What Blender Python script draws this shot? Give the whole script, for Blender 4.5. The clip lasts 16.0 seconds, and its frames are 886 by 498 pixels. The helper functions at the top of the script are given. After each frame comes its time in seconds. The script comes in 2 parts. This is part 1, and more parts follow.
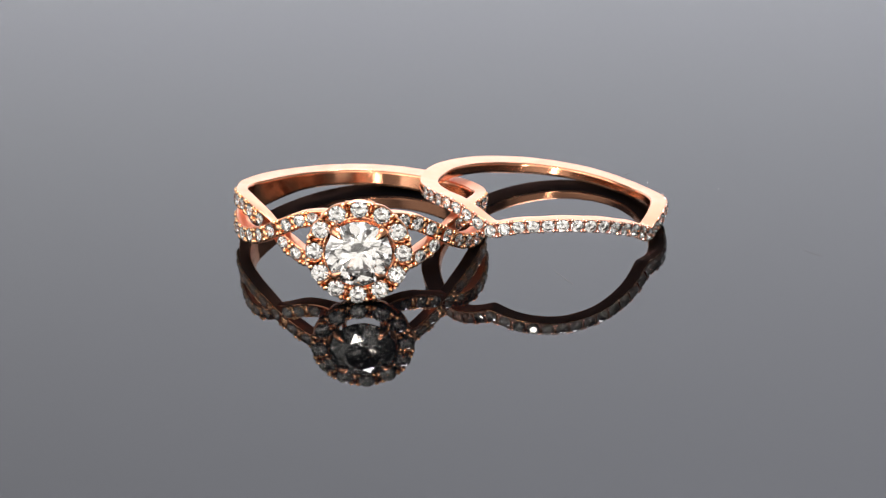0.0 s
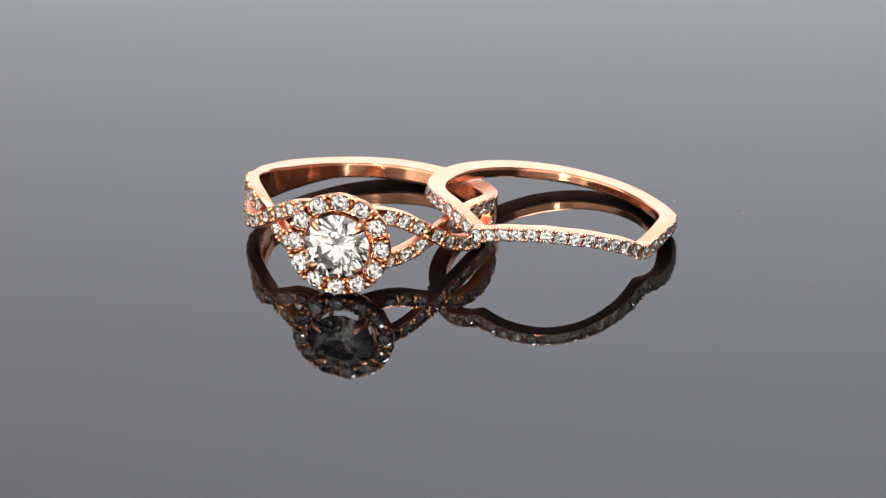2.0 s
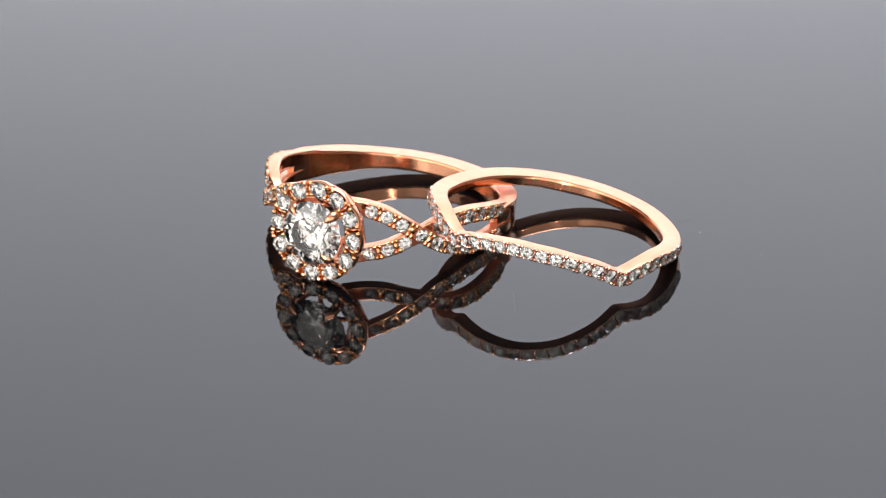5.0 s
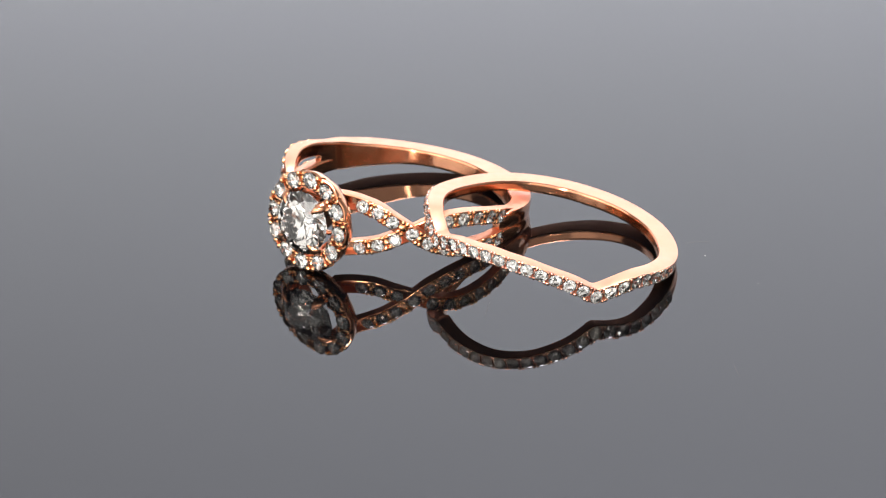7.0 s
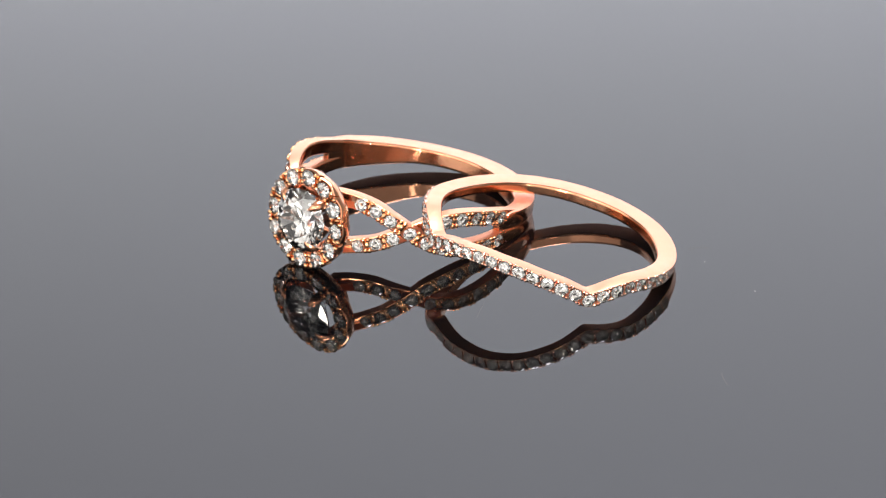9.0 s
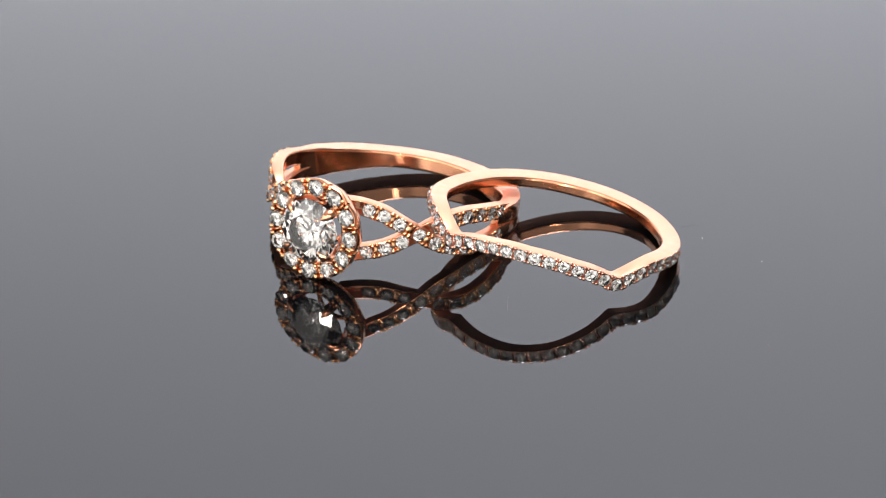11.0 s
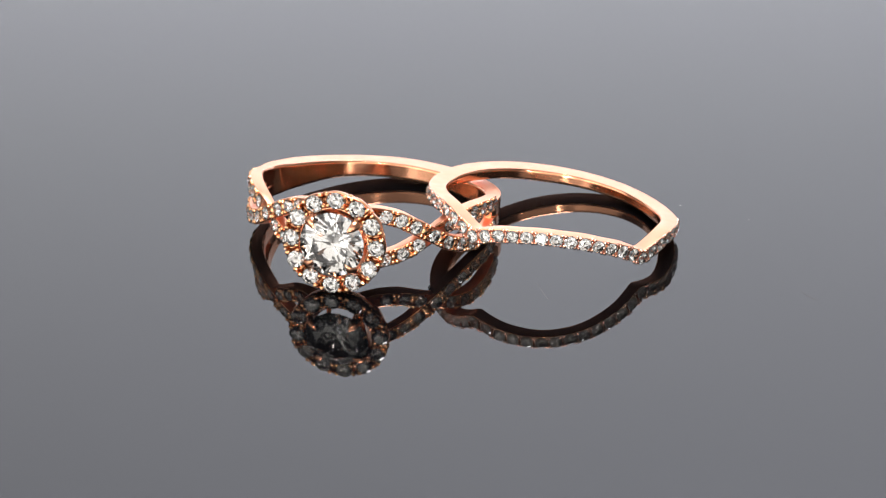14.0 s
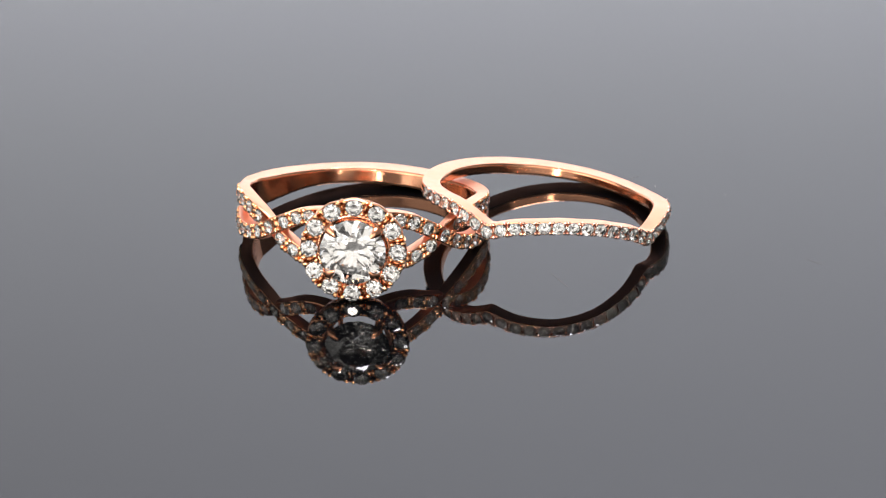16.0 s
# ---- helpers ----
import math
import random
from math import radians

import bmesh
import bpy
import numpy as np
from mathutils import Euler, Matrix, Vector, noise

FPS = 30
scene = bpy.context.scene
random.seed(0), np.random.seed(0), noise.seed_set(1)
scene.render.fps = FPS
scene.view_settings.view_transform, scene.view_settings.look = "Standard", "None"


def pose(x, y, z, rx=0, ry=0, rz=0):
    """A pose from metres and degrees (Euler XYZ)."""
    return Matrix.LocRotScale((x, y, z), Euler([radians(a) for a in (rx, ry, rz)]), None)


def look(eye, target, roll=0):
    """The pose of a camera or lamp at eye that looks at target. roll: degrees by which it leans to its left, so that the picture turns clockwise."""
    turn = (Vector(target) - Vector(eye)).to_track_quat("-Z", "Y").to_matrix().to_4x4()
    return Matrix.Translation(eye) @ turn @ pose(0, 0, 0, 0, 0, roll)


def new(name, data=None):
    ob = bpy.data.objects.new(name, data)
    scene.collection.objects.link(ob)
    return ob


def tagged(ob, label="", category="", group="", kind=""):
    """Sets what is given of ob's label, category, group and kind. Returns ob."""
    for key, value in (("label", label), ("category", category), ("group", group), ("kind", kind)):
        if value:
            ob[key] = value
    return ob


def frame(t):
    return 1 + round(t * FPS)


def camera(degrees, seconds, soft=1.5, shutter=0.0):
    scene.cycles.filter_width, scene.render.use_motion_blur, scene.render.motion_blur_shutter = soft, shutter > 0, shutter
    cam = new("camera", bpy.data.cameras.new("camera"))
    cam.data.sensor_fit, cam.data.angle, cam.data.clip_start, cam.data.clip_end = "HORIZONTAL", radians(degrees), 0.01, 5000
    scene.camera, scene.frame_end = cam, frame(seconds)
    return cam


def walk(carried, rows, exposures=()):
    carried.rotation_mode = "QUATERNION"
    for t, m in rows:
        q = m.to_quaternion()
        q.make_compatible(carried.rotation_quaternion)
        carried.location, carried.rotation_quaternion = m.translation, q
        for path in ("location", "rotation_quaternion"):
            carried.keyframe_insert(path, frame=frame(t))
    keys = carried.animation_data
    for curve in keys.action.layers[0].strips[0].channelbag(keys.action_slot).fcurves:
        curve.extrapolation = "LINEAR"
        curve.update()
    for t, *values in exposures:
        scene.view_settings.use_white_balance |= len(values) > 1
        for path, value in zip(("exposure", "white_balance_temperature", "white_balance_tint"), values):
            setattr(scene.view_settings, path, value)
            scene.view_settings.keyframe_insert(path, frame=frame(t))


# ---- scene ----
# Two rose gold rings on a slowly turning black acrylic turntable. Lengths of the rings are in
# units of U metres; the turntable's axis is the world's z axis.
U = 0.00045
TURN = -5.646          # degrees a second
BACK = 8.25            # the turntable reverses here

cam = camera(25.25, 16.0, soft=1.15)
EYE = pose(1.339 * U, -313.9 * U, 154.7 * U, 63.694, 0, 0) @ pose(0, 0, 0, 0, 0, -1.385)
cam.data.dof.use_dof, cam.data.dof.focus_distance, cam.data.dof.aperture_fstop = True, 0.148, 90.0
walk(cam, [(0.0, EYE), (16.0, EYE)])

# ---- light ----
world = bpy.data.worlds.new("studio")
world.use_nodes = True
world.node_tree.nodes["Background"].inputs[0].default_value = (0.5, 0.53, 0.6, 1)
world.node_tree.nodes["Background"].inputs[1].default_value = 0.02
scene.world = world


def area_lamp(name, eye, target, size, watts, colour=(1, 1, 1), shape="RECTANGLE", size_y=None):
    data = bpy.data.lights.new(name, "AREA")
    data.shape, data.size, data.size_y = shape, size, size_y or size
    data.energy, data.color = watts, colour
    ob = new(name, data)
    ob.matrix_world = look(eye, target)
    return ob


area_lamp("backdrop_light", (0.16, 0.0, 1.0), (0.10, 0.55, 0.24), 0.45, 21.0, (0.985, 0.98, 1.06), size_y=0.3)
# added fill, no known lamp: evens the backdrop's gradient from below
area_lamp("backdrop_low_fill", (0.08, 0.30, -0.012), (0.08, 0.55, 0.18), 0.6, 1.1, (0.985, 0.98, 1.06), size_y=0.04)
area_lamp("low_light", (-0.144, -0.587, 0.080), (0, 0, 0.003), 0.058, 3.2, (1.0, 0.93, 0.82), "DISK")
area_lamp("spot_light", (0.245, -0.56, 0.11), (0, 0, 0.003), 0.022, 0.5, (1.0, 0.93, 0.82), "DISK")
area_lamp("key_light", (-0.07, -0.5, 0.40), (0, 0, 0.003), 0.04, 0.3, (1.0, 0.94, 0.86), "DISK")
# invented broad fill from the front, to whiten stones and metal
area_lamp("front_fill", (-0.16, -0.87, 0.44), (0, 0, 0.003), 1.5, 3.8, (1.0, 0.97, 0.93), size_y=0.7)
# made-up fill on the left, lifts the dark facets of the stones
area_lamp("side_fill", (-0.80, -0.42, 0.40), (0, 0, 0.003), 1.0, 4.2, (1.0, 0.97, 0.93), size_y=0.75)
area_lamp("softbox_light", (0.0, -0.14, 1.1), (0, -0.02, 0.003), 1.6, 3.0, (1.0, 0.97, 0.94), size_y=0.9)
scene.view_settings.exposure = 0.0


# ---- materials ----
def material(name, colour, rough=0.5, metal=0.0, ior=1.5):
    m = bpy.data.materials.new(name)
    m.use_nodes = True
    b = m.node_tree.nodes["Principled BSDF"]
    b.inputs["Base Color"].default_value = (*colour, 1)
    b.inputs["Roughness"].default_value = rough
    b.inputs["Metallic"].default_value = metal
    b.inputs["IOR"].default_value = ior
    return m


def link(m, a, out, b, inp):
    m.node_tree.links.new(a.outputs[out], b.inputs[inp])


def grain(m, scale, low, high, detail=4.0, vary="Roughness", bump=0.0, bump_scale=None, distance=0.001):
    """Noise at two scales on the roughness and the relief."""
    nodes = m.node_tree.nodes
    b = nodes["Principled BSDF"]
    co = nodes.new("ShaderNodeTexCoord")
    n1 = nodes.new("ShaderNodeTexNoise")
    n1.inputs["Scale"].default_value, n1.inputs["Detail"].default_value = scale, detail
    link(m, co, "Object", n1, "Vector")
    r = nodes.new("ShaderNodeMapRange")
    r.inputs["From Min"].default_value, r.inputs["From Max"].default_value = 0.3, 0.7
    r.inputs["To Min"].default_value, r.inputs["To Max"].default_value = low, high
    link(m, n1, "Fac", r, "Value")
    link(m, r, "Result", b, vary)
    if bump:
        n2 = nodes.new("ShaderNodeTexNoise")
        n2.inputs["Scale"].default_value, n2.inputs["Detail"].default_value = bump_scale or scale * 6, 3.0
        link(m, co, "Object", n2, "Vector")
        k = nodes.new("ShaderNodeBump")
        k.inputs["Strength"].default_value, k.inputs["Distance"].default_value = bump, distance
        link(m, n2, "Fac", k, "Height")
        link(m, k, "Normal", b, "Normal")
    return m


ROSE = grain(material("rose_gold", (0.95, 0.455, 0.265), 0.16, 1.0), 900.0, 0.11, 0.18, bump=0.06, bump_scale=2500.0, distance=0.00002)
SATIN = grain(material("satin_rose_gold", (0.95, 0.465, 0.30), 0.42, 1.0), 900.0, 0.36, 0.48, bump=0.06, bump_scale=2500.0, distance=0.00002)
BEAD = grain(material("rose_gold_beads", (0.96, 0.53, 0.28), 0.02, 1.0), 1500.0, 0.0, 0.02)
PINK_BEAD = grain(material("pale_rose_gold_beads", (0.96, 0.56, 0.42), 0.03, 1.0), 1500.0, 0.0, 0.04)
ACRYLIC = grain(material("black_acrylic", (0.0014, 0.0014, 0.0016), 0.006), 25.0, 0.003, 0.01)
BASE = grain(material("dark_base", (0.03, 0.03, 0.032), 0.5), 60.0, 0.4, 0.6)
PAPER = grain(material("white_paper", (0.77, 0.80, 0.845), 0.9), 14.0, 0.85, 0.95, bump=0.1)
TABLE = grain(material("grey_table", (0.12, 0.115, 0.11), 0.5), 12.0, 0.4, 0.6, bump=0.1)
WALL = grain(material("pale_wall", (0.64, 0.63, 0.62), 0.85), 6.0, 0.8, 0.95, bump=0.1)
DUST = material("dust", (0.42, 0.40, 0.37), 0.8)
LINT = material("lint", (0.14, 0.13, 0.12), 0.7)


def diamond_material():
    """Clear, colourless diamond."""
    m = bpy.data.materials.new("diamond")
    m.use_nodes = True
    nodes = m.node_tree.nodes
    nodes.remove(nodes["Principled BSDF"])
    g = nodes.new("ShaderNodeBsdfGlass")
    g.inputs["Color"].default_value, g.inputs["IOR"].default_value, g.inputs["Roughness"].default_value = (1.0, 0.994, 0.982, 1), 2.417, 0.0
    m.node_tree.links.new(g.outputs[0], nodes["Material Output"].inputs["Surface"])
    return m


DIAMOND = diamond_material()


# ---- mesh helpers ----
def mesh_of(name, verts, faces, mat, smooth=35):
    me = bpy.data.meshes.new(name)
    me.from_pydata([tuple(c * U for c in v) for v in verts], [], faces)
    me.materials.append(mat)
    if smooth:
        me.polygons.foreach_set("use_smooth", [True] * len(me.polygons))
        me.set_sharp_from_angle(angle=radians(smooth))
    me.update()
    return me


def satin_sides(me):
    """The flat sides of a band are brushed; the rest stays polished."""
    me.materials.append(SATIN)
    me.polygons.foreach_set("material_index", [1 if abs(p.normal.z) > 0.8 else 0 for p in me.polygons])
    return me


def child(name, me, parent, m=None, label="", kind=""):
    ob = new(name, me)
    ob.parent = parent
    if m is not None:
        ob.matrix_basis = m
    return tagged(ob, label=label, kind=kind)


def curve_through(keys):
    """A smooth function through (x, y) pairs."""
    xs, ys = np.array([k[0] for k in keys], float), np.array([k[1] for k in keys], float)
    slopes = np.gradient(ys, xs)

    def f(x):
        i = int(np.clip(np.searchsorted(xs, x) - 1, 0, len(xs) - 2))
        h = xs[i + 1] - xs[i]
        s = min(max((x - xs[i]) / h, 0), 1)
        return ((2 * s**3 - 3 * s**2 + 1) * ys[i] + (s**3 - 2 * s**2 + s) * h * slopes[i]
                + (-2 * s**3 + 3 * s**2) * ys[i + 1] + (s**3 - s**2) * h * slopes[i + 1])
    return f


def on_ring(phi, r, z):
    """phi: degrees from the front of the ring, towards +x."""
    a = radians(phi)
    return (r * math.sin(a), -r * math.cos(a), z)


def channel(r_in, r_out, half, groove, depth, e=0.16):
    """A band's section: rounded inside edges, and a groove along the outside in which stones sit. (r, z) pairs."""
    b = min(0.32, half * 0.3)
    side = [(r_in, half - b * 1.6 - 0.08), (r_in, half - b * 1.6), (r_in + b * 0.25, half - b * 0.6), (r_in + b * 0.7, half - b * 0.12), (r_in + b * 1.5, half),
            (r_out - e * 1.4, half), (r_out - e * 0.4, half - e * 0.4), (r_out, half - e * 1.3),
            (r_out, groove), (r_out - depth * 0.25, groove * 0.97), (r_out - depth, groove * 0.72)]
    return side + [(r, -z) for r, z in reversed(side)]


def sweep(phis, section, closed=False):
    """Joins the sections at the angles phis into one tube. section(phi) gives (r, z) pairs."""
    verts, faces = [], []
    n = 0
    for p in phis:
        pts = section(p)
        n = len(pts)
        verts += [on_ring(p, r, z) for r, z in pts]
    rows = len(phis)
    for i in range(rows if closed else rows - 1):
        j = (i + 1) % rows
        for k in range(n):
            l = (k + 1) % n
            faces.append((i * n + k, i * n + l, j * n + l, j * n + k))
    if not closed:
        faces.append(tuple(reversed(range(n))))
        faces.append(tuple((rows - 1) * n + k for k in range(n)))
    return verts, faces


def lathe(profile, steps=72, wave=0.0, waves=12, dip=0.0):
    """Turns (r, h) pairs round the h axis, which points to -y. A wave scallops what lies far out, a dip lowers its top beside each stone."""
    verts, faces = [], []
    n = len(profile)
    for i in range(steps):
        a = 2 * math.pi * i / steps
        for r, h in profile:
            k = r * (1 + wave * math.cos(waves * a) * max(0.0, min(1.0, (r - 7.9) / 0.6)))
            low = dip * (0.5 + 0.5 * math.cos(waves * a)) ** 0.6 if r > 7.9 and h > -1.0 else 0.0
            verts.append((k * math.sin(a), low - h, k * math.cos(a)))
    for i in range(steps):
        j = (i + 1) % steps
        for k in range(n - 1):
            faces.append((i * n + k, j * n + k, j * n + k + 1, i * n + k + 1))
    return verts, faces


def ball():
    """A low six-sided lump: vertices and faces."""
    verts, faces = [], []
    for i, (h, q) in enumerate(((-0.6, 0.8), (0.1, 1.0), (0.7, 0.7))):
        for k in range(6):
            a = math.pi * k / 3 + i * 0.3
            verts.append((q * math.cos(a), q * math.sin(a), h))
    verts.append((0, 0, 1.0))
    for i in range(2):
        for k in range(6):
            l = (k + 1) % 6
            faces.append((i * 6 + k, i * 6 + l, i * 6 + 6 + l, i * 6 + 6 + k))
    faces += [(12 + k, 12 + (k + 1) % 6, 18) for k in range(6)]
    faces.append(tuple(reversed(range(6))))
    return verts, faces


def bead(rings=5, sides=10):
    """A smooth round-topped bead."""
    verts, faces = [], []
    for i in range(rings):
        h = -0.7 + 1.5 * i / (rings - 1)
        q = math.sqrt(max(0.0, 1 - h * h))
        verts += [(q * math.cos(2 * math.pi * k / sides), q * math.sin(2 * math.pi * k / sides), h) for k in range(sides)]
    verts.append((0, 0, 1.0))
    for i in range(rings - 1):
        faces += [(i * sides + k, i * sides + (k + 1) % sides, (i + 1) * sides + (k + 1) % sides, (i + 1) * sides + k) for k in range(sides)]
    faces += [((rings - 1) * sides + k, (rings - 1) * sides + (k + 1) % sides, rings * sides) for k in range(sides)]
    faces.append(tuple(reversed(range(sides))))
    return verts, faces


class Heap:
    """Collects small solids into one mesh."""

    def __init__(self):
        self.verts, self.faces = [], []

    def add(self, verts, faces, m):
        base = len(self.verts)
        self.verts += [tuple(m @ Vector(v)) for v in verts]
        self.faces += [tuple(base + i for i in f) for f in faces]


def outward(phi, r, z, slant=0.0, spin=0.0):
    """The pose, in ring units, of a stone on the ring: its z axis points outwards, its x axis along the band."""
    a = radians(phi)
    out = Vector((math.sin(a), -math.cos(a), 0))
    along = Vector((math.cos(a), math.sin(a), 0))
    m = Matrix((along, out.cross(along), out)).transposed().to_4x4()
    return Matrix.Translation(on_ring(phi, r, z)) @ m @ Matrix.Rotation(slant, 4, "Z") @ Matrix.Rotation(spin, 4, "Z")


def metres(m):
    k = m.copy()
    k.translation = k.translation * U
    return k


def brilliant(name, radius):
    """A round brilliant: table, stars, kites, girdle, pavilion mains and culet, as flat facets."""
    pts = []
    for k in range(8):
        a = k * math.pi / 4
        pts.append((0.57 * math.cos(a), 0.57 * math.sin(a), 0.30))
        b = a + math.pi / 8
        pts.append((0.80 * math.cos(b), 0.80 * math.sin(b), 0.19))
        pts.append((0.21 * math.cos(b), 0.21 * math.sin(b), -0.705))
    for k in range(16):
        a = k * math.pi / 8
        pts.append((math.cos(a), math.sin(a), 0.02))
        pts.append((math.cos(a), math.sin(a), -0.025))
    pts.append((0, 0, -0.87))
    bm = bmesh.new()
    for p in pts:
        bm.verts.new([c * radius for c in p])
    bmesh.ops.convex_hull(bm, input=bm.verts)
    bmesh.ops.dissolve_limit(bm, angle_limit=radians(1.0), verts=bm.verts, edges=bm.edges)
    bmesh.ops.scale(bm, vec=(U, U, U), verts=bm.verts)
    me = bpy.data.meshes.new(name)
    bm.to_mesh(me)
    bm.free()
    me.materials.append(DIAMOND)
    return me


# ---- the turntable and the room ----
def disc(name, radius, z0, z1, bevel, mat, steps=240):
    pro = [(0.0005, z1), (radius - bevel, z1), (radius - bevel * 0.3, z1 - bevel * 0.3), (radius, z1 - bevel), (radius, z0 + bevel), (radius - bevel, z0), (0.0005, z0)]
    verts, faces = [], []
    n = len(pro)
    for i in range(steps):
        a = 2 * math.pi * i / steps
        verts += [(r * math.cos(a) / U, r * math.sin(a) / U, z / U) for r, z in pro]
    for i in range(steps):
        j = (i + 1) % steps
        faces += [(i * n + k, i * n + k + 1, j * n + k + 1, j * n + k) for k in range(n - 1)]
    faces.append(tuple(i * n for i in range(steps)))
    faces.append(tuple(i * n + n - 1 for i in reversed(range(steps))))
    return mesh_of(name, verts, faces, mat, 0)


def build_turntable():
    top = tagged(new("turntable"), "round glossy black acrylic turntable, turning slowly", "turntable")
    child("plate", disc("turntable_plate", 0.19, -0.006, 0.0, 0.0008, ACRYLIC), top, label="glossy black acrylic disc")
    child("base", disc("turntable_base", 0.16, -0.036, -0.006, 0.003, BASE), top, label="dark matt round base")
    return top


def slab(name, lo, hi, mat, label, category):
    v = [(x / U, y / U, z / U) for x in (lo[0], hi[0]) for y in (lo[1], hi[1]) for z in (lo[2], hi[2])]
    f = [(0, 1, 3, 2), (4, 6, 7, 5), (0, 4, 5, 1), (2, 3, 7, 6), (0, 2, 6, 4), (1, 5, 7, 3)]
    return tagged(new(name, mesh_of(name, v, f, mat, 0)), label, category, kind="structure" if label else "")


def build_room():
    table = tagged(new("table"), "plain grey table under the turntable", "table", kind="structure")
    for name, lo, hi in [("table_top", (-0.7, -0.5, -0.076), (0.7, 0.62, -0.036))] + [
            ("leg", (x - 0.03, y - 0.03, -0.8), (x + 0.03, y + 0.03, -0.076)) for x in (-0.64, 0.64) for y in (-0.44, 0.56)]:
        part = slab(name, lo, hi, TABLE, "", "")
        part.parent = table
    slab("floor", (-2, -2, -0.85), (2, 2, -0.8), WALL, "plain grey floor", "floor")
    slab("ceiling", (-2, -2, 1.7), (2, 2, 1.75), WALL, "plain light grey ceiling", "ceiling")
    slab("wall_north", (-2, 2, -0.8), (2, 2.1, 1.7), WALL, "plain light grey wall", "wall")
    slab("wall_south", (-2, -2.1, -0.8), (2, -2, 1.7), WALL, "plain light grey wall", "wall")
    slab("wall_east", (2, -2, -0.8), (2.1, 2, 1.7), WALL, "plain light grey wall", "wall")
    slab("wall_west", (-2.1, -2, -0.8), (-2, 2, 1.7), WALL, "plain light grey wall", "wall")
    slab("backdrop", (-0.69, 0.55, -0.036), (0.69, 0.556, 0.5), PAPER, "white card backdrop standing at the back of the table", "backdrop")


# ---- the engagement ring ----
MID = -2.3
part_way = curve_through([(6, 4.4), (14, 4.3), (20, 3.85), (28, 3.0), (35, 1.75), (40, 0.85), (44.5, 0.0), (52, -1.4), (60, -2.25), (70, -2.7), (80, -2.5), (92, -1.95), (100, -1.55), (104, -1.4), (107, -1.3)])


wide = curve_through([(6, 24.0), (12, 23.2), (18, 22.2), (24, 21.7), (30, 21.65), (45, 21.75), (58, 21.95), (72, 22.1), (90, 22.2), (108, 22.35)])


within = curve_through([(6, 21.6), (12, 20.8), (20, 19.8), (45, 19.6), (60, 19.7), (75, 19.85), (88, 20.05), (96, 20.1), (108, 20.1)])


def strand(side, sign):
    """One of the two strands of a shoulder, with the groove for its stones."""
    under = -0.55 if sign < 0 else 0.0

    def place(p):
        q = abs(p)
        r = wide(q) + under * math.exp(-((q - 44.5) / 7) ** 2)
        slope = math.atan2(part_way(q + 1) - part_way(q - 1), radians(2) * 21.5)
        lift = 0.34 * min(1.0, max(0.0, (q - 46) / 16), max(0.0, (104 - q) / 10)) if sign < 0 and side > 0 else 0.0
        return r, MID + sign * part_way(q) + lift, slope * sign * side

    def section(p):
        r, z, s = place(p)
        w = 1.38 / math.cos(s)
        g = 1.1 / math.cos(s) if abs(p) < 96 else 0.3
        d = 1.7 if abs(p) < 96 else 0.03
        return [(a, z + b) for a, b in channel(within(abs(p)), r, w, g, d)]

    phis = np.linspace(8, 107, 67) if side > 0 else np.linspace(-107, -8, 67)
    return place, section, phis


def setting(heap, place, stops, radius):
    """Beads at the corners of each stone, and the bridges between stones."""
    for a, b in zip(stops[:-1], stops[1:]):
        p = (a + b) / 2
        r, z, s = place(p)
        m = outward(p, r, z, s)
        gap = radians(abs(b - a)) * 21.5 / math.cos(s)
        if gap > radius * 4:
            continue
        heap.add(*ball(), m @ Matrix.Translation((0, 0, -0.55)) @ Matrix.Diagonal((max(0.26, gap / 2 - radius * 0.74), 1.15, 0.85, 1)))
        for e in (-1, 1):
            for f in (-1, 1):
                heap.add(*bead(), m @ Matrix.Translation((f * 0.4, e * 0.98, 0.08)) @ Matrix.Diagonal((0.42, 0.46, 0.34, 1)))


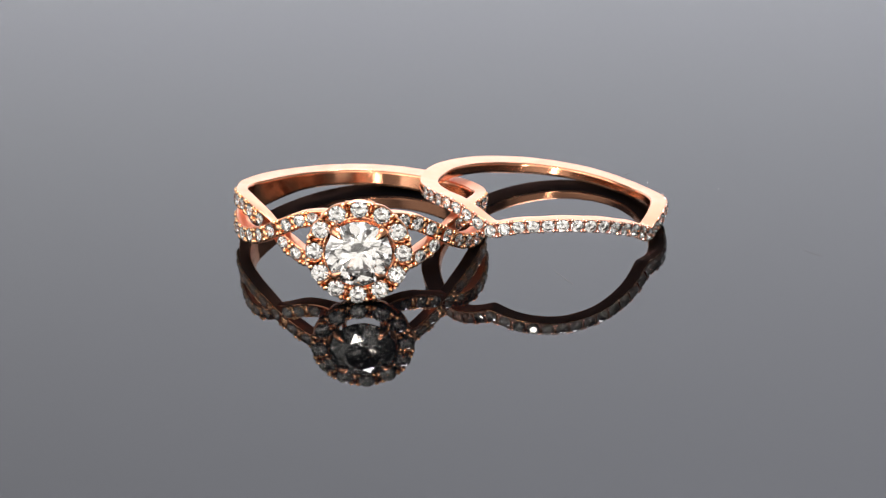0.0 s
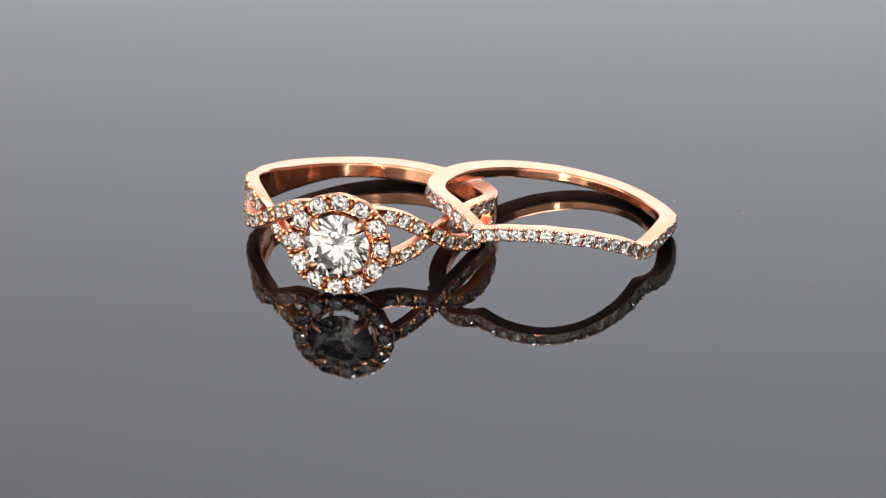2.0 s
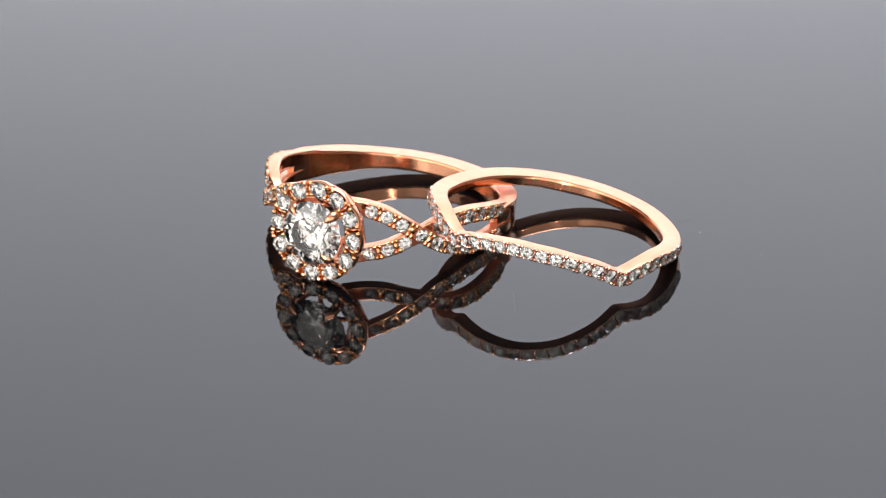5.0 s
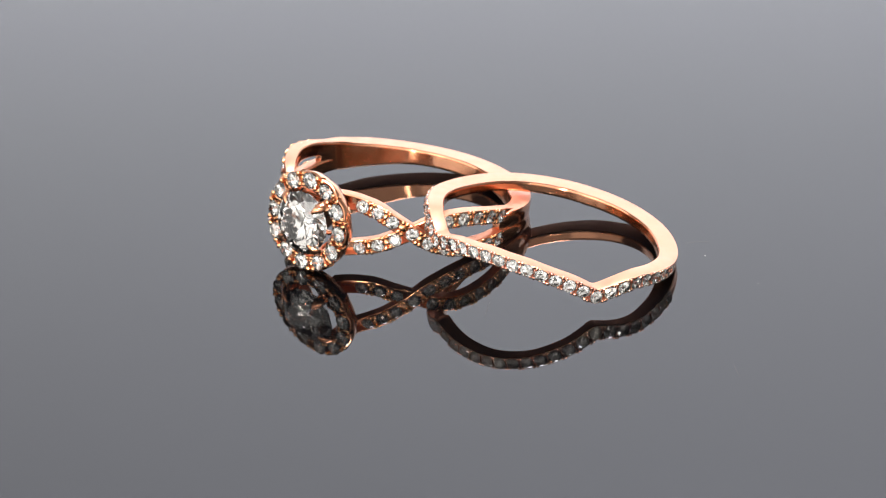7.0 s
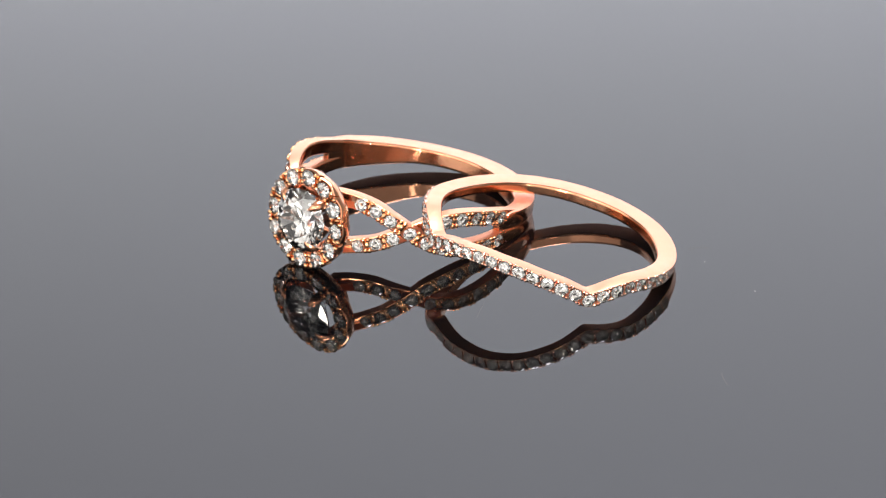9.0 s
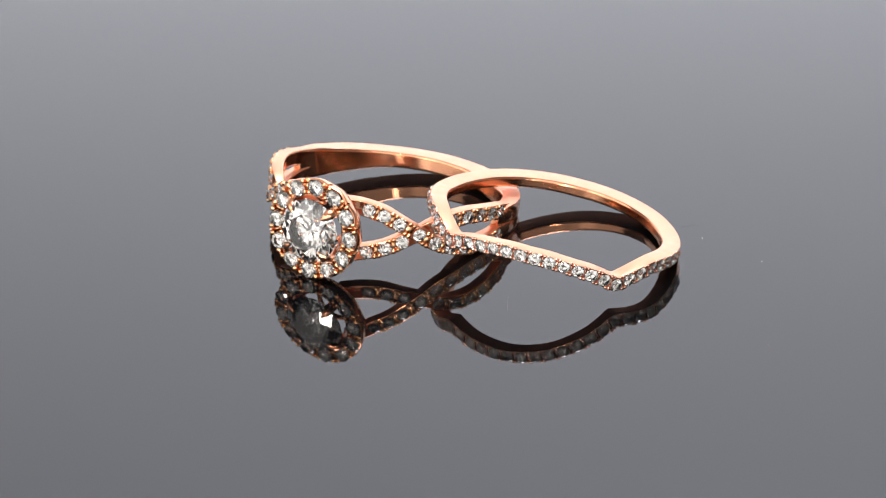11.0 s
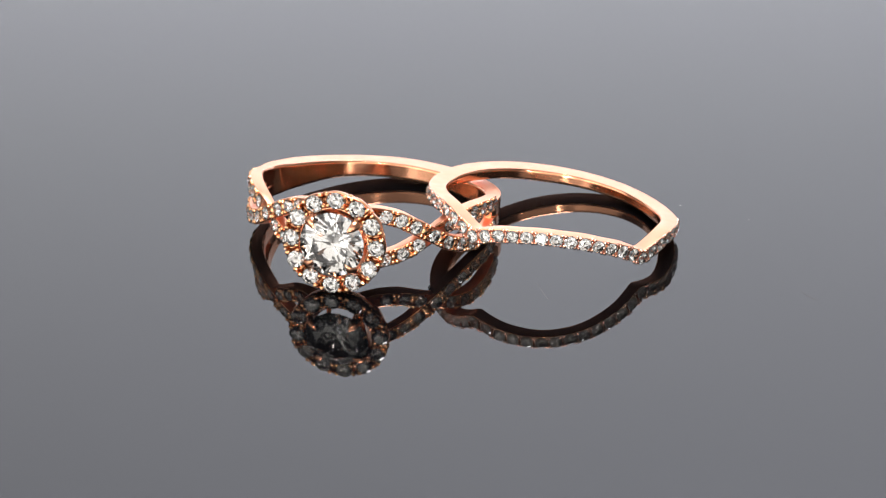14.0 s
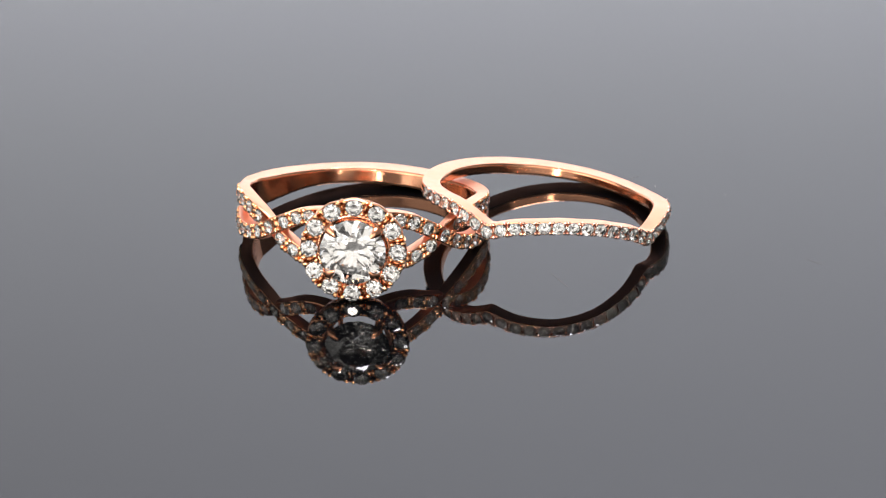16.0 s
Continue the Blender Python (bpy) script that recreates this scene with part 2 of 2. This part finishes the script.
def build_engagement_ring(base):
    ring = tagged(new("engagement_ring"), "rose gold halo diamond engagement ring with twisted shoulders, lying flat", "ring")
    ring.empty_display_size = 0.002
    ring.matrix_world = base
    half = curve_through([(91, 0.9), (94, 2.3), (97, 2.75), (101, 2.76), (104, 2.66), (107, 2.56), (112, 2.38), (122, 2.05), (145, 1.6), (180, 1.5), (215, 1.65),
                          (238, 2.25), (248, 2.55), (253, 2.8), (256, 2.86), (259, 2.9), (263, 2.86), (266, 2.4), (269, 0.9)])
    mid = curve_through([(91, MID), (98, -2.22), (112, -2.03), (145, -1.66), (180, -1.4), (215, -1.58), (248, -2.1), (262, MID), (269, MID)])
    outer = curve_through([(91, 21.5), (94, 22.3), (97, 22.65), (104, 23.05), (115, 23.35), (135, 23.5), (160, 23.2), (180, 22.85), (215, 22.75), (248, 22.95), (256, 22.8), (263, 22.55), (266, 22.25), (269, 21.5)])
    inner = curve_through([(91, 20.4), (97, 20.2), (101, 20.1), (104, 20.05), (109, 20.0), (118, 19.85), (130, 19.3), (145, 18.7), (160, 18.3), (180, 18.05), (215, 18.3), (230, 18.4), (242, 18.8), (251, 19.5), (256, 19.95), (259, 20.1), (263, 20.2), (269, 20.4)])

    def back(p):
        return [(r, mid(p) + z) for r, z in channel(inner(p), outer(p), half(p), 0.3, 0.02, 0.26)]

    v, f = sweep(np.linspace(92, 268, 100), back)
    child("band", satin_sides(mesh_of("band", v, f, ROSE)), ring, label="plain polished rose gold band")
    small = brilliant("small_diamond", 1.16)
    medium = brilliant("halo_diamond", 1.5)
    large = brilliant("centre_diamond", 5.58)
    rnd = random.Random(4)
    for side in (1, -1):
        for sign in (1, -1):
            place, section, phis = strand(side, sign)
            v, f = sweep(phis, section)
            arm = child("shoulder_strand", satin_sides(mesh_of("shoulder_strand", v, f, ROSE)), ring, label="diamond-set twisted rose gold strand")
            stops = [20.4, 27.6, 34.8, 44.3, 52.2, 60, 67.7, 75.5, 83.3, 91] if sign > 0 else [21, 29.3, 36.9, 52.2, 60, 67.7, 75.5, 83.3, 91]
            stops = [side * p for p in stops]
            heap = Heap()
            setting(heap, place, stops, 1.16)
            child("bead_setting", mesh_of("bead_setting", heap.verts, heap.faces, BEAD, 50), arm, kind="stuff")
            for p in stops:
                r, z, s = place(p)
                m = outward(p, r + 0.12, z, s, rnd.uniform(0, 0.8)) @ Matrix.Rotation(radians(rnd.uniform(-7, 7)), 4, "X")
                child("diamond", small, arm, metres(m))
    # head: halo, basket and stones; its axis is -y
    head = pose(0.25 * U, -26.35 * U, -2.4 * U)
    v, f = lathe([(7.95, -2.9), (8.4, -2.5), (8.7, -1.5), (8.85, -0.5), (8.8, -0.15), (8.62, 0.0), (8.45, -0.1), (8.3, -0.8), (7.95, -1.5), (6.6, -1.5), (6.35, -0.95),
                  (6.25, -0.35), (6.1, -0.2), (5.9, -0.2), (5.75, -0.38), (5.3, -1.1), (4.7, -1.8), (4.9, -2.4), (6.6, -2.9), (7.95, -2.9)], 144, 0.01, dip=0.42)
    halo = child("halo", mesh_of("halo", v, f, ROSE, 50), ring, head, "scalloped rose gold halo round the centre stone")
    heap = Heap()
    for k in range(12):
        a = radians(30 * k + 15)
        m = Matrix.Rotation(a, 4, "Y") @ Matrix.Translation((0, 0, 7.4)) @ Matrix.Rotation(radians(90), 4, "X")
        heap.add(*ball(), m @ Matrix.Translation((0, 0.1, -0.75)) @ Matrix.Diagonal((0.5, 1.3, 0.8, 1)))
        # a sharp ridge across the rim, and four beads at its ends
        heap.add([(-0.3, -1.3, -0.6), (0.3, -1.3, -0.6), (0.34, 1.5, -1.0), (-0.34, 1.5, -1.0), (0, -1.1, -0.1), (0, 0.2, 0.22), (0, 1.35, 0.3), (0, 1.62, -0.3)],
                 [(0, 1, 4), (1, 5, 4), (1, 2, 6, 5), (2, 7, 6), (3, 6, 7), (3, 0, 5, 6), (0, 4, 5), (0, 3, 2, 1), (2, 3, 7)], m)
        for x, y, s in ((-0.62, 0.98, 0.42), (0.62, 0.98, 0.42), (-0.4, -0.92, 0.36), (0.4, -0.92, 0.36)):
            heap.add(*bead(), m @ Matrix.Translation((x, y, 0.05)) @ Matrix.Diagonal((s, s * 1.2, 0.32, 1)))
    child("bead_setting", mesh_of("bead_setting", heap.verts, heap.faces, BEAD, 50), halo, kind="stuff")
    for k in range(12):
        a = radians(30 * k)
        m = Matrix.Rotation(a, 4, "Y") @ Matrix.Translation((0, -0.12, 7.4)) @ Matrix.Rotation(radians(90), 4, "X") @ Matrix.Rotation(rnd.uniform(0, 0.8), 4, "Z") @ Matrix.Rotation(radians(rnd.uniform(-7, 7)), 4, "X")
        child("diamond", medium, halo, metres(m))
    m = pose(0, -1.0 * U, 0) @ Matrix.Rotation(radians(90), 4, "X") @ Matrix.Rotation(radians(11), 4, "Z")
    child("centre_diamond", large, ring, head @ m, "large round brilliant-cut centre diamond")
    # open basket under the stone: a low ring on the shank, joined to the halo by four legs
    v, f = lathe([(3.3 + 0.45 * math.cos(q), -6.0 + 0.45 * math.sin(q)) for q in np.linspace(0, 2 * math.pi, 11)], 40)
    child("basket_ring", mesh_of("basket_ring", v, f, ROSE, 60), ring, head)
    for k in range(4):
        a = radians(45 + 90 * k)
        verts, faces = [], []
        line = [(3.3, -6.1, 0.6, 0.45), (4.5, -4.4, 0.65, 0.45), (5.9, -2.5, 0.9, 0.5), (6.1, -0.5, 0.95, 0.5), (6.0, 0.7, 0.95, 0.5), (5.6, 1.6, 0.86, 0.42), (5.0, 2.05, 0.6, 0.3), (4.4, 2.3, 0.3, 0.16), (4.05, 2.35, 0.08, 0.06)]
        for i, (r, h, w, d) in enumerate(line):
            r0, h0 = line[max(i - 1, 0)][:2]
            r1, h1 = line[min(i + 1, len(line) - 1)][:2]
            t = Vector((r1 - r0, h1 - h0)).normalized()
            for c in range(8):
                q = 2 * math.pi * c / 8
                verts.append((w * math.cos(q), -(h + d * math.sin(q) * -t.x), r + d * math.sin(q) * t.y))
        for i in range(len(line) - 1):
            faces += [(i * 8 + c, i * 8 + (c + 1) % 8, i * 8 + 8 + (c + 1) % 8, i * 8 + 8 + c) for c in range(8)]
        faces += [tuple(reversed(range(8))), tuple((len(line) - 1) * 8 + c for c in range(8))]
        child("claw_prong", mesh_of("claw_prong", verts, faces, ROSE, 60), halo, Matrix.Rotation(a, 4, "Y"), "pointed rose gold claw")
    return ring


# ---- the contour wedding band ----
CREST = 14.0
half_bottom = [(0, -0.25), (10, -0.4), (20, -1.08), (30, -2.04), (38, -3.24), (41.5, -3.75), (44, -3.49), (50, -2.63), (60, -1.6), (78, -1.7), (100, -2.5), (140, -2.9), (181, -3.18)]
bottom = curve_through([(-q, v) for q, v in reversed(half_bottom[1:])] + half_bottom)


def build_wedding_band(base):
    ring = tagged(new("wedding_band"), "slim rose gold diamond contour band leaning on the engagement ring", "ring")
    ring.empty_display_size = 0.002
    ring.matrix_world = base
    width = curve_through([(0, 1.1), (20, 1.16), (41.5, 1.35), (60, 1.2), (100, 1.02), (140, 1.02), (181, 1.1)])

    inside = curve_through([(0, 19.6), (55, 19.4), (80, 19.1), (120, 18.3), (181, 17.65)])
    outside = curve_through([(0, 22.1), (55, 22.12), (80, 22.25), (120, 21.95), (181, 21.8)])

    def wrap(p):
        return (p - CREST + 180) % 360 - 180

    def place(p):
        q = wrap(p)
        slope = math.atan2(bottom(q + 0.7) - bottom(q - 0.7), radians(1.4) * 21.7)
        return outside(abs(q)), bottom(q) + width(abs(q)), slope

    def section(p):
        q = abs(wrap(p))
        r, z, s = place(p)
        g = 0.8 * width(q)
        groove, depth = (g, 1.3) if q < 87 else (g * max(0.3, 1 - (q - 87) / 3), 1.3 * max(0.015, 1 - (q - 87) / 1.5))
        return [(a, z + b) for a, b in channel(inside(q), r, width(q), groove, depth)]

    v, f = sweep([CREST - 180 + 2 * k for k in range(180)], section, True)
    band = child("band", satin_sides(mesh_of("band", v, f, ROSE)), ring, label="polished rose gold band with two points")
    # stops at even steps along the front, one at each point
    stops = [CREST - 41.5 + 83.0 * k / 13 for k in range(14)]
    side = [41.5 + 6.35 * k for k in range(1, 8)]
    stops = sorted([CREST - q for q in side] + stops + [CREST + q for q in side])
    heap = Heap()
    for a, b in zip(stops[:-1], stops[1:]):
        p = (a + b) / 2
        r, z, s = place(p)
        m = outward(p, r, z, s)
        h = width(abs(wrap(p)))
        heap.add(*ball(), m @ Matrix.Translation((0, 0, -0.5)) @ Matrix.Diagonal((0.24, 0.85 * h, 0.55, 1)))
        for e in (-1, 1):
            for g in (-0.3, 0.3):
                heap.add(*bead(), m @ Matrix.Translation((g, e * 0.8 * h, 0.02)) @ Matrix.Diagonal((0.31, 0.35, 0.26, 1)))
    child("bead_setting", mesh_of("bead_setting", heap.verts, heap.faces, PINK_BEAD, 60), band, kind="stuff")
    rnd = random.Random(9)
    stone = brilliant("band_diamond", 1.12)
    for p in stops:
        r, z, s = place(p)
        m = outward(p, r + 0.1, z, s, rnd.uniform(0, 0.8)) @ Matrix.Rotation(radians(rnd.uniform(-7, 7)), 4, "X")
        child("diamond", stone, band, metres(m))
    return ring


def tilted(cx, cy, cz, tx, ty):
    """A ring's pose: its centre, and its axis along (tx, ty, 1)."""
    n = Vector((tx, ty, 1)).normalized()
    a = Vector((0, 1, 0)).cross(n).normalized()
    b = n.cross(a)
    m = Matrix((a, b, n)).transposed().to_4x4()
    m.translation = Vector((cx, cy, cz - 0.1)) * U
    return m


def build_lint(points, width):
    """A short fibre lying on the plate: a thin tube through points of the plate."""
    verts, faces = [], []
    line = []
    for (x0, y0), (x1, y1) in zip(points[:-1], points[1:]):
        line += [(x0 + (x1 - x0) * k / 4, y0 + (y1 - y0) * k / 4) for k in range(4)]
    line.append(points[-1])
    for i, (x, y) in enumerate(line):
        (xa, ya), (xb, yb) = line[max(i - 1, 0)], line[min(i + 1, len(line) - 1)]
        d = math.hypot(xb - xa, yb - ya)
        nx, ny = -(yb - ya) / d, (xb - xa) / d
        w = width * (0.5 + 0.5 * math.sin(math.pi * (0.1 + 0.8 * i / (len(line) - 1))))
        for c in range(5):
            q = 2 * math.pi * c / 5
            verts.append((x + nx * w * math.cos(q), y + ny * w * math.cos(q), w * (1 + math.sin(q))))
    for i in range(len(line) - 1):
        faces += [(i * 5 + c, i * 5 + (c + 1) % 5, i * 5 + 5 + (c + 1) % 5, i * 5 + 5 + c) for c in range(5)]
    faces += [tuple(reversed(range(5))), tuple((len(line) - 1) * 5 + c for c in range(5))]
    return tagged(new("lint_fibre", mesh_of("lint_fibre", verts, faces, LINT, 60)), "thin dark lint fibre lying on the plate", "lint", "lint on the plate")


turntable = build_turntable()
build_room()
A_BASE = tilted(-13.03, 7.02, 7.094, 0.055, 0.164)
B_BASE = tilted(19.5, 8.65, 7.0, 0.145, 0.117)
engagement_ring = build_engagement_ring(A_BASE)
wedding_band = build_wedding_band(B_BASE)


fibres = [build_lint([(20.3, -10.3), (21.2, -12.0), (22.0, -13.6), (23.2, -15.6)], 0.022),
          build_lint([(64.3, -4.8), (65.6, -6.3), (67.2, -7.4)], 0.022),
          build_lint([(34.8, 27.3), (36.2, 29.2), (37.8, 30.3)], 0.022)]


def build_dust(x, y, r, seed):
    """A tiny uneven crumb of dust on the plate."""
    rnd = random.Random(seed)
    verts, faces = bead(4, 6)
    heap = Heap()
    heap.add([tuple(c * rnd.uniform(0.75, 1.2) for c in v) for v in verts], faces, Matrix.Translation((x, y, 0.55 * r)) @ Matrix.Diagonal((r, r * 0.8, r * 0.6, 1)))
    low = min(v[2] for v in heap.verts)
    return tagged(new("dust_speck", mesh_of("dust_speck", [(a, b, c - low) for a, b, c in heap.verts], heap.faces, DUST, 60)), "tiny pale dust speck lying on the plate", "dust", "dust on the plate")


fibres += [build_dust(40.14, 25.06, 0.11, 1), build_dust(52.96, 21.36, 0.1, 2)]


# ---- movement ----
def motions():
    """The turntable turns at an even rate, and back."""
    times = sorted([0.25 * k for k in range(65) if k != 33] + [8.1, 8.2, 8.2667, 8.3, 8.4])
    for thing, base in ((turntable, Matrix()), (engagement_ring, A_BASE), (wedding_band, B_BASE), *((f, Matrix()) for f in fibres)):
        rows = []
        for t in times:
            real = round(t * FPS) / FPS
            rows.append((t, Matrix.Rotation(radians(TURN * (BACK - abs(real - BACK))), 4, "Z") @ base))
        walk(thing, rows)


motions()
